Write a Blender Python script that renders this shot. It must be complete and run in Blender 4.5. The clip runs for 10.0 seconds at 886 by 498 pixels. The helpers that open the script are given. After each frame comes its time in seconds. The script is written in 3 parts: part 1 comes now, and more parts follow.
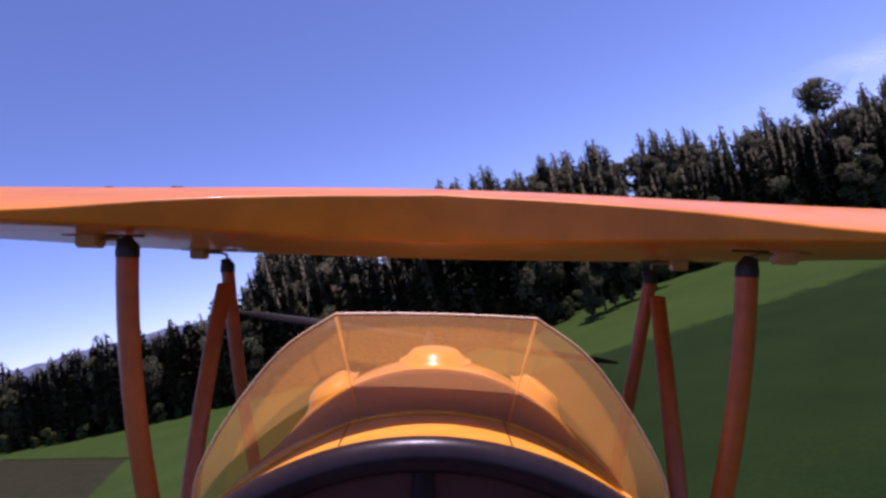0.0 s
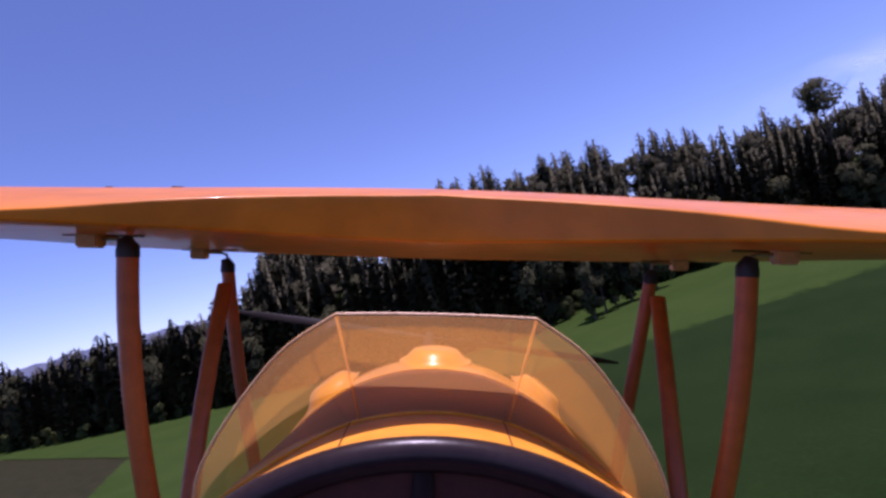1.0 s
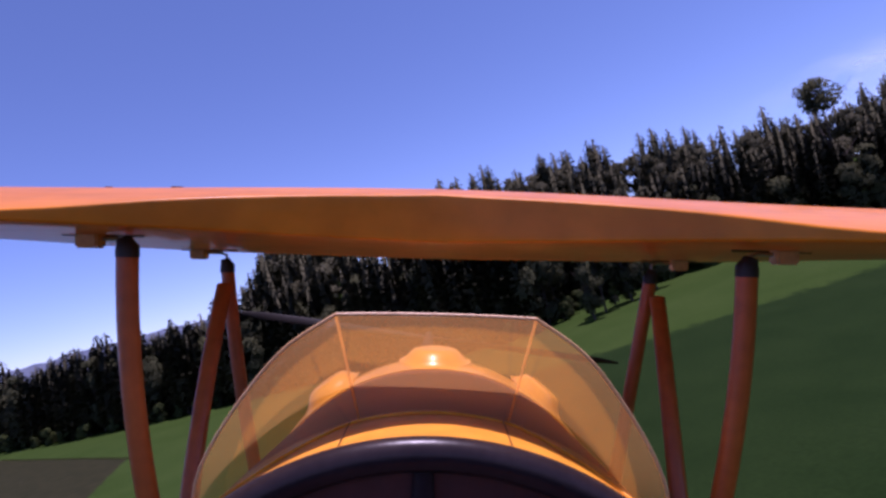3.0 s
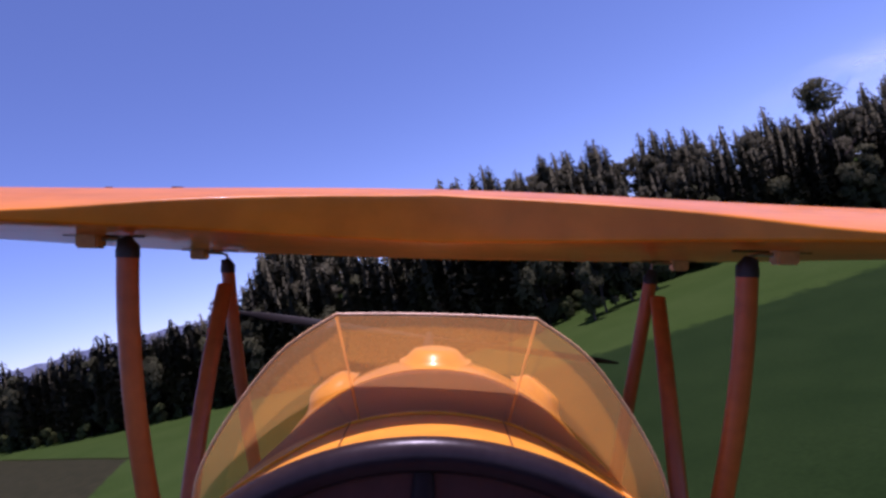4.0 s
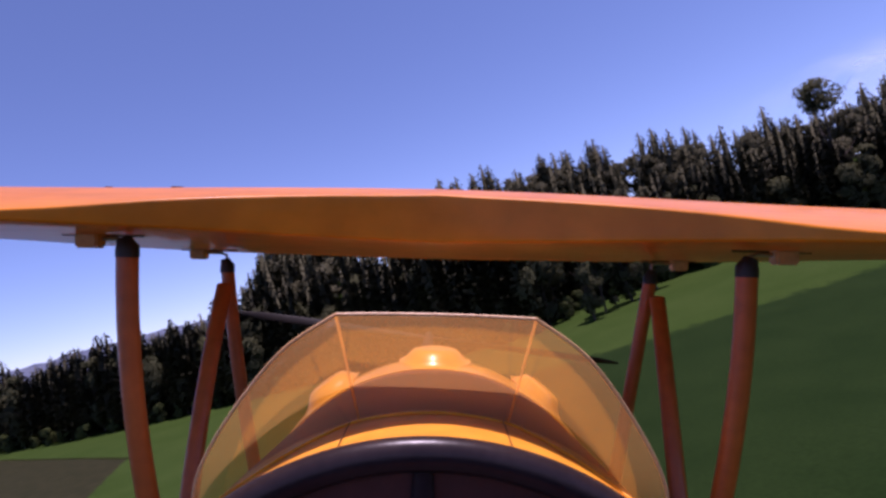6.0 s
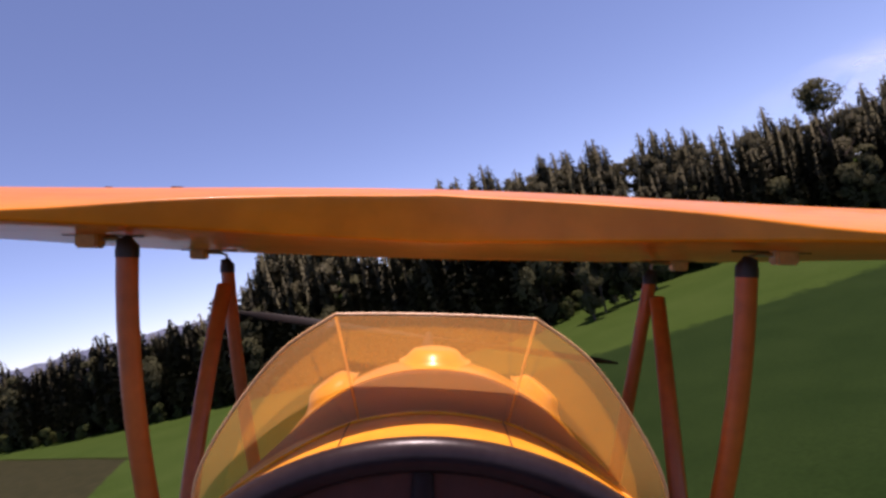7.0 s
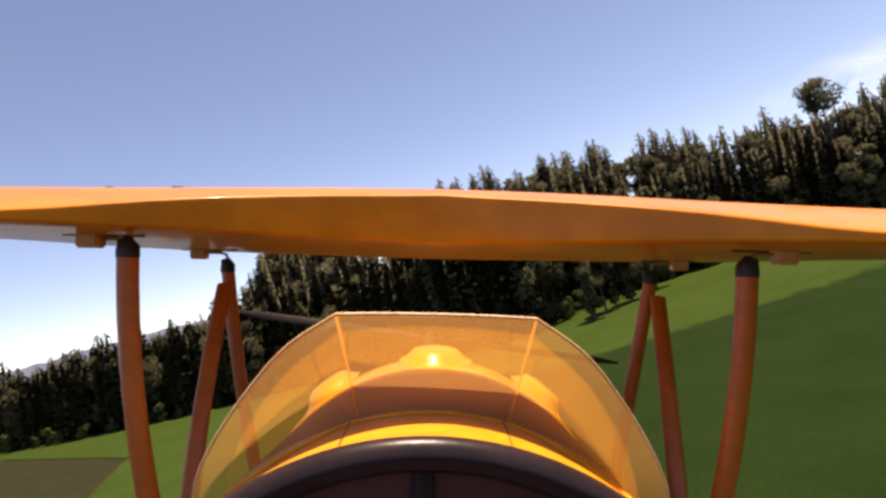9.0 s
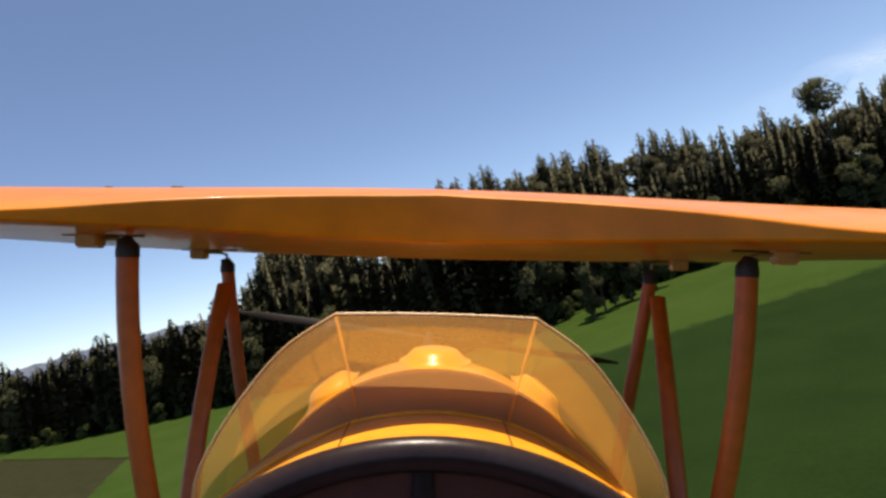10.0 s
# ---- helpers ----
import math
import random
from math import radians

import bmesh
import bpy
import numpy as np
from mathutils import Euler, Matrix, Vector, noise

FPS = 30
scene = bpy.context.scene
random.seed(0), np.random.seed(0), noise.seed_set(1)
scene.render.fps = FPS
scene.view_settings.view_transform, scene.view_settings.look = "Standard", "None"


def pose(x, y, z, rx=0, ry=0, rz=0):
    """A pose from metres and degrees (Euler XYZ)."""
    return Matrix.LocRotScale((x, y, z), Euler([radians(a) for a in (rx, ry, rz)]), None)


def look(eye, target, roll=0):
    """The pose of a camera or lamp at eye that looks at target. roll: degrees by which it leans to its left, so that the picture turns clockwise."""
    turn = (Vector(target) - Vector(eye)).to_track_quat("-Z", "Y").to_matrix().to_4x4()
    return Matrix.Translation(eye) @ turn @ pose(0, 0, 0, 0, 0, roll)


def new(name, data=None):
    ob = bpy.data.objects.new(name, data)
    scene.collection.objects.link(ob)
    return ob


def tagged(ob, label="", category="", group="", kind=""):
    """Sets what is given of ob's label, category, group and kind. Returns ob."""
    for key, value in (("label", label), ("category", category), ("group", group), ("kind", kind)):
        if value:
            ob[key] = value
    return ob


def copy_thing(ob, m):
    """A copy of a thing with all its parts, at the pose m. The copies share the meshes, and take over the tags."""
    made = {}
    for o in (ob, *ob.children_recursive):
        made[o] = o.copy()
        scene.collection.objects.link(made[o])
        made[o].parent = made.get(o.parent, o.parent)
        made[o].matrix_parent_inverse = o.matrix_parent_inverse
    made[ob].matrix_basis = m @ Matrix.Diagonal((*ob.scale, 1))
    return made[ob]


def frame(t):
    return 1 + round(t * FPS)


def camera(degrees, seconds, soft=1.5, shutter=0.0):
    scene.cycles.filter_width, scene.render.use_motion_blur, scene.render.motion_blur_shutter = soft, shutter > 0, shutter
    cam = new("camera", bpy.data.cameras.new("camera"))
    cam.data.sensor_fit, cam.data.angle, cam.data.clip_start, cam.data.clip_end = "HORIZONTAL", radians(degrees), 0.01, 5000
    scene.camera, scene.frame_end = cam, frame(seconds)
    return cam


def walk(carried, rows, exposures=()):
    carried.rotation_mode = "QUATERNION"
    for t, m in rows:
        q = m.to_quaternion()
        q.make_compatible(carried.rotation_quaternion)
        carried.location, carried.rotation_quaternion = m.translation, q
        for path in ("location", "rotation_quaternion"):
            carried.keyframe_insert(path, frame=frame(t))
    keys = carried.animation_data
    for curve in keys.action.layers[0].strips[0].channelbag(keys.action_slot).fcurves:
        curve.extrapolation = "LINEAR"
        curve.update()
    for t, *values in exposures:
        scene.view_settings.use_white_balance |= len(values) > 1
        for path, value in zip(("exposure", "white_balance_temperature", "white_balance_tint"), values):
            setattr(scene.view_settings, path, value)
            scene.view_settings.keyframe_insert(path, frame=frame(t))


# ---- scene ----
# ---- camera: carried in the cockpit of a banked model biplane ----
BANK, CLIMB = 14.0, 3.6
HEIGHT = 16.0
SHIP = pose(0, 0, HEIGHT, CLIMB) @ pose(0, 0, 0, 0, BANK)
LENS = pose(0, 0, 0, 90, 0, 0)
cam = camera(75.0, 10.0, soft=2.8)
ROWS = [(0.0, 0, 0, 0), (0.5, 0.03, -0.02, 0.02), (1.0, 0, 0.02, 0), (1.5, -0.02, 0, -0.02), (2.0, 0.02, 0, 0.02),
        (2.5, 0, -0.02, 0), (4.0, 0.02, 0.02, -0.02), (4.5, 0, 0, 0.02), (5.0, -0.02, 0.02, 0), (5.5, 0, 0, 0),
        (7.0, 0.02, -0.02, 0.02), (7.5, 0, 0, 0), (8.0, -0.02, 0.02, 0), (8.5, 0.02, 0, -0.02), (9.0, 0, 0.02, 0),
        (9.5, 0.02, -0.02, 0.02), (10.0, 0, 0, 0)]
EXPOSURES = [(0.0, 0.2, 5700, 54), (2.5, 0.1, 5600, 56), (5.5, 0.1, 5800, 54), (7.0, 0.4, 6900, 42), (7.5, 0.5, 7700, 34),
             (8.0, 0.68, 8300, 29), (9.0, 0.8, 8500, 27), (9.8, 0.7, 8300, 26), (10.0, 0.45, 7400, 14)]
walk(cam, [(t, SHIP @ LENS @ pose(0, 0, 0, a, b, c)) for t, a, b, c in ROWS], EXPOSURES)

# ---- daylight ----
SUN = SHIP.to_3x3() @ Vector((-0.06, 0.10, 0.98))
SUN.normalize()
world = bpy.data.worlds.new("sky")
scene.world = world
world.use_nodes = True
wn = world.node_tree
sky = wn.nodes.new("ShaderNodeTexSky")
sky.sky_type = "NISHITA"
sky.sun_disc = False
sky.sun_elevation = math.asin(SUN.z)
sky.sun_rotation = math.atan2(SUN.x, SUN.y)
sky.altitude, sky.air_density, sky.dust_density, sky.ozone_density = 2300, 0.92, 0.4, 3.6
wn.nodes["Background"].inputs["Strength"].default_value = 0.13
wn.links.new(sky.outputs[0], wn.nodes["Background"].inputs["Color"])
lamp = bpy.data.lights.new("sun", "SUN")
lamp.energy, lamp.angle, lamp.color = 5.0, radians(0.5), (1.0, 0.95, 0.87)
sun = new("sun", lamp)
sun.matrix_world = look(SUN * 200, (0, 0, 0))


# ---- materials ----
def material(name, rough=0.6, metal=0.0):
    m = bpy.data.materials.new(name)
    m.use_nodes = True
    b = m.node_tree.nodes["Principled BSDF"]
    b.inputs["Roughness"].default_value = rough
    b.inputs["Metallic"].default_value = metal
    return m, m.node_tree, b


def noise_mix(nt, coords, scale, a, b, lo=0.35, hi=0.65, detail=4):
    """A colour that runs from a to b with a noise of that scale."""
    n = nt.nodes.new("ShaderNodeTexNoise")
    n.inputs["Scale"].default_value = scale
    n.inputs["Detail"].default_value = detail
    nt.links.new(coords, n.inputs["Vector"])
    r = nt.nodes.new("ShaderNodeMapRange")
    r.inputs["From Min"].default_value, r.inputs["From Max"].default_value = lo, hi
    nt.links.new(n.outputs["Fac"], r.inputs["Value"])
    return blend(nt, r.outputs[0], a, b), r.outputs[0]


def blend(nt, fac, a, b, mode="MIX"):
    mx = nt.nodes.new("ShaderNodeMix")
    mx.data_type = "RGBA"
    mx.blend_type = mode
    if isinstance(fac, (int, float)):
        mx.inputs[0].default_value = fac
    else:
        nt.links.new(fac, mx.inputs[0])
    for k, v in ((6, a), (7, b)):
        if isinstance(v, tuple):
            mx.inputs[k].default_value = (*v, 1)
        else:
            nt.links.new(v, mx.inputs[k])
    return mx.outputs[2]


def bump(nt, b, height, strength, distance):
    n = nt.nodes.new("ShaderNodeBump")
    n.inputs["Strength"].default_value = strength
    n.inputs["Distance"].default_value = distance
    nt.links.new(height, n.inputs["Height"])
    nt.links.new(n.outputs[0], b.inputs["Normal"])


def textured(name, a, b2, scale, rough=0.6, fine=None, relief=0.2, depth=0.001, metal=0.0, coat=0.0):
    m, nt, b = material(name, rough, metal)
    tc = nt.nodes.new("ShaderNodeTexCoord").outputs["Object"]
    c, _ = noise_mix(nt, tc, scale, a, b2)
    f, h = noise_mix(nt, tc, fine or scale * 9, (0.86, 0.86, 0.86), (1.1, 1.1, 1.1), 0.3, 0.7, 6)
    nt.links.new(blend(nt, 1.0, c, f, "MULTIPLY"), b.inputs["Base Color"])
    bump(nt, b, h, relief, depth)
    b.inputs["Coat Weight"].default_value = coat
    b.inputs["Coat Roughness"].default_value = 0.06
    return m


FILM = textured("orange_covering_film", (0.74, 0.225, 0.006), (0.66, 0.190, 0.005), 14, 0.36, 45, 0.08, 0.0006, 0, 0.14)
film_nodes = FILM.node_tree
stretch = film_nodes.nodes.new("ShaderNodeMapping")
stretch.inputs["Scale"].default_value = (9, 60, 60)
film_nodes.links.new(film_nodes.nodes["Texture Coordinate"].outputs["Object"], stretch.inputs[0])
wrinkle = film_nodes.nodes.new("ShaderNodeTexNoise")
wrinkle.inputs["Scale"].default_value = 1.6
wrinkle.inputs["Detail"].default_value = 3
film_nodes.links.new(stretch.outputs[0], wrinkle.inputs["Vector"])
fold = film_nodes.nodes.new("ShaderNodeBump")
fold.inputs["Strength"].default_value = 0.25
fold.inputs["Distance"].default_value = 0.002
film_nodes.links.new(wrinkle.outputs["Fac"], fold.inputs["Height"])
film_nodes.links.new(fold.outputs[0], film_nodes.nodes["Bump"].inputs["Normal"])
for socket, value in (("IOR", 1.30), ("Coat IOR", 1.40)):
    FILM.node_tree.nodes["Principled BSDF"].inputs[socket].default_value = value

DECK = textured("yellow_orange_film", (0.78, 0.33, 0.020), (0.72, 0.29, 0.018), 16, 0.42, 70, 0.08, 0.0004, 0, 0.0)
# Deck orange darkened to brown: the wing's shade is put into the colour.
SHADED_DECK = textured("wing_shade_brown", (0.15, 0.050, 0.030), (0.12, 0.040, 0.025), 16, 0.55, 70, 0.06, 0.0004, 0, 0.0)
SHADED_DECK.node_tree.nodes["Principled BSDF"].inputs["IOR"].default_value = 1.25
COWL = textured("yellow_cowl_paint", (0.90, 0.42, 0.020), (0.86, 0.38, 0.018), 16, 0.3, 70, 0.06, 0.0004, 0, 0.3)
DECK.node_tree.nodes["Principled BSDF"].inputs["IOR"].default_value = 1.25
STRUT = textured("orange_painted_wood", (0.55, 0.125, 0.012), (0.47, 0.100, 0.010), 22, 0.45, 120, 0.15, 0.0004, 0, 0.15)
BLACK = textured("black_sleeve", (0.020, 0.018, 0.019), (0.032, 0.029, 0.029), 60, 0.5, 300, 0.2, 0.0003)
LEATHER = textured("black_padded_rim", (0.022, 0.015, 0.017), (0.032, 0.022, 0.023), 40, 0.30, 260, 0.12, 0.0003, 0, 0.0)
LEATHER.node_tree.nodes["Principled BSDF"].inputs["IOR"].default_value = 1.28
PANEL = textured("maroon_instrument_panel", (0.080, 0.022, 0.017), (0.055, 0.016, 0.014), 30, 0.55, 200, 0.1, 0.0003)
STEEL = textured("steel_wire", (0.55, 0.52, 0.48), (0.40, 0.38, 0.35), 80, 0.3, 300, 0.1, 0.0002, 0.9)
TAN = textured("tan_plastic", (0.62, 0.42, 0.16), (0.52, 0.33, 0.12), 60, 0.5, 300, 0.1, 0.0002)
BLADE = textured("dark_wooden_propeller", (0.014, 0.012, 0.011), (0.024, 0.020, 0.017), 30, 0.6, 200, 0.1, 0.0002)
BLADE.node_tree.nodes["Principled BSDF"].inputs["IOR"].default_value = 1.2
DARK_LINE = textured("dark_deck_line", (0.16, 0.045, 0.012), (0.10, 0.03, 0.01), 50, 0.6)
BARK = textured("bark", (0.085, 0.055, 0.038), (0.05, 0.036, 0.027), 1.5, 0.9, 12, 0.6, 0.03)


def foliage(name, a, b2, light):
    """Leaves that let some light through, each tree and clump with its own tone."""
    m, nt, b = material(name, 0.85)
    b.inputs["Specular IOR Level"].default_value = 0.12
    info = nt.nodes.new("ShaderNodeObjectInfo").outputs["Random"]
    isl = nt.nodes.new("ShaderNodeNewGeometry").outputs["Random Per Island"]
    c = blend(nt, isl, a, b2)
    c = blend(nt, 1.0, c, blend(nt, info, (0.75, 0.75, 0.75), (1.3, 1.25, 1.1)), "MULTIPLY")
    nt.links.new(c, b.inputs["Base Color"])
    tr = nt.nodes.new("ShaderNodeBsdfTranslucent")
    nt.links.new(c, tr.inputs["Color"])
    mx = nt.nodes.new("ShaderNodeMixShader")
    mx.inputs[0].default_value = light
    nt.links.new(b.outputs[0], mx.inputs[1])
    nt.links.new(tr.outputs[0], mx.inputs[2])
    nt.links.new(mx.outputs[0], nt.nodes["Material Output"].inputs["Surface"])
    return m


NEEDLES = foliage("spruce_needles", (0.085, 0.088, 0.056), (0.120, 0.116, 0.076), 0.45)
LEAVES = foliage("broad_leaves", (0.070, 0.078, 0.040), (0.105, 0.108, 0.056), 0.45)
SHRUB = foliage("shrub_leaves", (0.055, 0.075, 0.025), (0.090, 0.110, 0.038), 0.3)
WEEDS = foliage("dark_weeds", (0.05, 0.07, 0.02), (0.08, 0.09, 0.03), 0.2)


def screen_material():
    """Thin, milky clear plastic with the deck's orange reflection put into its colour."""
    m = bpy.data.materials.new("reflection_tinted_plastic")
    m.use_nodes = True
    nt = m.node_tree
    nt.nodes.remove(nt.nodes["Principled BSDF"])
    clear = nt.nodes.new("ShaderNodeBsdfTransparent")
    clear.inputs[0].default_value = (0.98, 0.84, 0.58, 1)
    gloss = nt.nodes.new("ShaderNodeBsdfGlossy")
    gloss.inputs["Roughness"].default_value = 0.06
    milk = nt.nodes.new("ShaderNodeBsdfTranslucent")
    milk.inputs[0].default_value = (1.0, 0.51, 0.15, 1)
    deck_tint = nt.nodes.new("ShaderNodeBsdfDiffuse")
    deck_tint.inputs[0].default_value = (1.0, 0.51, 0.16, 1)
    haze = nt.nodes.new("ShaderNodeMixShader")
    haze.inputs[0].default_value = 0.5
    nt.links.new(milk.outputs[0], haze.inputs[1])
    nt.links.new(deck_tint.outputs[0], haze.inputs[2])
    facing = nt.nodes.new("ShaderNodeLayerWeight")
    facing.inputs[0].default_value = 0.35
    fr = nt.nodes.new("ShaderNodeMapRange")
    fr.inputs["To Min"].default_value, fr.inputs["To Max"].default_value = 0.03, 0.30
    nt.links.new(facing.outputs["Facing"], fr.inputs["Value"])
    a = nt.nodes.new("ShaderNodeMixShader")
    a.inputs[0].default_value = 0.34
    b = nt.nodes.new("ShaderNodeMixShader")
    nt.links.new(clear.outputs[0], a.inputs[1])
    nt.links.new(haze.outputs[0], a.inputs[2])
    nt.links.new(fr.outputs[0], b.inputs[0])
    nt.links.new(a.outputs[0], b.inputs[1])
    nt.links.new(gloss.outputs[0], b.inputs[2])
    nt.links.new(b.outputs[0], nt.nodes["Material Output"].inputs["Surface"])
    return m


SCREEN = screen_material()
SEAL = screen_material()
SEAL.name = "glued_plastic_seam"
SEAL.node_tree.nodes["Mix Shader.001"].inputs[0].default_value = 0.45
EDGE = textured("milky_cut_edge", (0.90, 0.52, 0.22), (0.84, 0.46, 0.18), 60, 0.45)


def ground_material():
    m, nt, b = material("meadow", 0.95)
    b.inputs["Specular IOR Level"].default_value = 0.03
    tc = nt.nodes.new("ShaderNodeTexCoord").outputs["Object"]
    sep = nt.nodes.new("ShaderNodeSeparateXYZ")
    nt.links.new(tc, sep.inputs[0])

    def line(a, bb, c, soft):
        """1 where a x + b y > c, with a worn edge."""
        n = nt.nodes.new("ShaderNodeTexNoise")
        n.inputs["Scale"].default_value = 0.5
        nt.links.new(tc, n.inputs["Vector"])
        x = nt.nodes.new("ShaderNodeMath")
        x.operation = "MULTIPLY"
        x.inputs[1].default_value = a
        nt.links.new(sep.outputs[0], x.inputs[0])
        y = nt.nodes.new("ShaderNodeMath")
        y.operation = "MULTIPLY_ADD"
        y.inputs[1].default_value = bb
        nt.links.new(sep.outputs[1], y.inputs[0])
        nt.links.new(x.outputs[0], y.inputs[2])
        s = nt.nodes.new("ShaderNodeMath")
        s.operation = "MULTIPLY_ADD"
        s.inputs[1].default_value = soft
        nt.links.new(n.outputs["Fac"], s.inputs[0])
        nt.links.new(y.outputs[0], s.inputs[2])
        r = nt.nodes.new("ShaderNodeMapRange")
        r.inputs["From Min"].default_value, r.inputs["From Max"].default_value = c - soft * 0.2 + soft / 2, c + soft * 0.2 + soft / 2
        nt.links.new(s.outputs[0], r.inputs["Value"])
        return r.outputs[0]

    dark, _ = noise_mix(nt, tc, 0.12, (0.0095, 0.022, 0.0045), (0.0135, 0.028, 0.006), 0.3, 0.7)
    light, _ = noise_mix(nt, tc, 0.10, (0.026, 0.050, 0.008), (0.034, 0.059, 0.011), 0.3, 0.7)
    straw, _ = noise_mix(nt, tc, 0.45, (0.020, 0.022, 0.009), (0.031, 0.030, 0.013), 0.3, 0.7, 8)
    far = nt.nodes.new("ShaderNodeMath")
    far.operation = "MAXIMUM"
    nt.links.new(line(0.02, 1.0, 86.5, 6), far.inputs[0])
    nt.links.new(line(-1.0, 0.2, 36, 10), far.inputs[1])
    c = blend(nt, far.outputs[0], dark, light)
    strip = nt.nodes.new("ShaderNodeMath")
    strip.operation = "MAXIMUM"
    nt.links.new(line(0.79, 1.0, 53.3, 1.5), strip.inputs[0])
    nt.links.new(line(1.0, 0.34, -28.0, 1.5), strip.inputs[1])
    c = blend(nt, strip.outputs[0], straw, c)
    f, h = noise_mix(nt, tc, 3.0, (0.82, 0.82, 0.82), (1.14, 1.14, 1.14), 0.25, 0.75, 10)
    nt.links.new(blend(nt, 1.0, c, f, "MULTIPLY"), b.inputs["Base Color"])
    bump(nt, b, h, 0.1, 0.06)
    return m


MEADOW = ground_material()
# Woods tinted pale blue-grey: the haze of distance is in the base colour.
HILL = textured("haze_tinted_woods", (0.09, 0.11, 0.15), (0.12, 0.14, 0.18), 0.009, 1.0, 0.03, 0.0, 1)
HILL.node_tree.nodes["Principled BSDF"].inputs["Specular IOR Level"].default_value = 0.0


# ---- mesh helpers ----
def mesh_object(name, verts, faces, mat, smooth=False):
    me = bpy.data.meshes.new(name)
    me.from_pydata([tuple(v) for v in verts], [], faces)
    me.materials.append(mat)
    if smooth:
        me.shade_smooth()
    return new(name, me)


def part(name, bm, mat, parent, label=""):
    me = bpy.data.meshes.new(name)
    bmesh.ops.recalc_face_normals(bm, faces=bm.faces)
    bm.to_mesh(me)
    bm.free()
    me.materials.append(mat)
    me.shade_smooth()
    me.set_sharp_from_angle(angle=radians(38))
    ob = new(name, me)
    ob.parent = parent
    return tagged(ob, label)


def grid(bm, rows, close_u=False, close_v=False):
    """Quads between rows of points."""
    vs = [[bm.verts.new(p) for p in r] for r in rows]
    nu, nv = len(vs), len(vs[0])
    for i in range(nu if close_u else nu - 1):
        for j in range(nv if close_v else nv - 1):
            a, b = vs[i], vs[(i + 1) % nu]
            k = (j + 1) % nv
            bm.faces.new((a[j], a[k], b[k], b[j]))
    return vs


def sweep(bm, path, rx, ry, n=12, side=Vector((1, 0, 0))):
    """A solid bar of elliptic section along a path; rx lies towards side. rx and ry: numbers, or one for each point."""
    path = [Vector(p) for p in path]
    rings = []
    for i, p in enumerate(path):
        d = (path[min(i + 1, len(path) - 1)] - path[max(i - 1, 0)]).normalized()
        u = (side - d * side.dot(d)).normalized()
        v = d.cross(u)
        a = rx[i] if isinstance(rx, (list, tuple)) else rx
        b = ry[i] if isinstance(ry, (list, tuple)) else ry
        rings.append([p + u * a * math.cos(2 * math.pi * k / n) + v * b * math.sin(2 * math.pi * k / n) for k in range(n)])
    vs = grid(bm, rings, close_v=True)
    bm.faces.new(vs[0][::-1])
    bm.faces.new(vs[-1])


def block(bm, centre, size, bevel=0.0):
    r = bmesh.ops.create_cube(bm, size=1.0, matrix=Matrix.Translation(centre) @ Matrix.Diagonal((*size, 1)))
    if bevel:
        es = list({e for v in r["verts"] for e in v.link_edges})
        bmesh.ops.bevel(bm, geom=es, offset=bevel, segments=2, affect="EDGES")


def thicken(bm, t):
    bmesh.ops.recalc_face_normals(bm, faces=bm.faces)
    bmesh.ops.solidify(bm, geom=list(bm.faces), thickness=t)


# ---- the land ----
def step(a, b, x):
    t = min(1.0, max(0.0, (x - a) / (b - a)))
    return t * t * (3 - 2 * t)


EDGE_LINE = [(-520, 330), (-300, 235), (-144, 175), (-105, 156), (-73, 147), (-50, 149), (-32, 151), (0, 131), (17, 131), (29, 151), (62, 146), (83, 141), (101, 133), (150, 105), (230, 40)]


def behind_edge(x, y):
    """Metres behind the wood's edge; less than 0 on the meadow."""
    best = 1e9
    for (ax, ay), (bx, by) in zip(EDGE_LINE, EDGE_LINE[1:]):
        dx, dy = bx - ax, by - ay
        t = min(1.0, max(0.0, ((x - ax) * dx + (y - ay) * dy) / (dx * dx + dy * dy)))
        px, py = x - ax - t * dx, y - ay - t * dy
        d = math.hypot(px, py)
        if d < abs(best):
            best = d if (px * dy - py * dx) < 0 else -d
    return best


def land(x, y):
    """The meadow rises to one side; a steeper hillside carries the near wood."""
    z = 7.5 * step(-10, 110, x) * step(20, 120, y) * step(420, 200, y)
    b = behind_edge(x, y)
    if b > 0:
        rise = 2 + 25 * step(-72, -56, x) * (1 - 0.38 * step(30, 115, x))
        z += rise * step(0, 60, b)
    z += 0.35 * noise.noise((x * 0.02, y * 0.02, 0)) * step(10, 40, math.hypot(x, y))
    return z


def spaced(n, far, k=6.0):
    return [math.copysign(far * math.sinh(k * abs(t)) / math.sinh(k), t) for t in np.linspace(-1, 1, n)]


xs = spaced(231, 4600)
ys = [40 + v for v in spaced(231, 4600)]
verts = [(x, y, land(x, y)) for y in ys for x in xs]
faces = [(j * 231 + i, j * 231 + i + 1, (j + 1) * 231 + i + 1, (j + 1) * 231 + i) for j in range(230) for i in range(230)]
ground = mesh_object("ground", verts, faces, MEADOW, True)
tagged(ground, "green mown meadow with a pale stubble field beside it", "meadow", kind="structure")


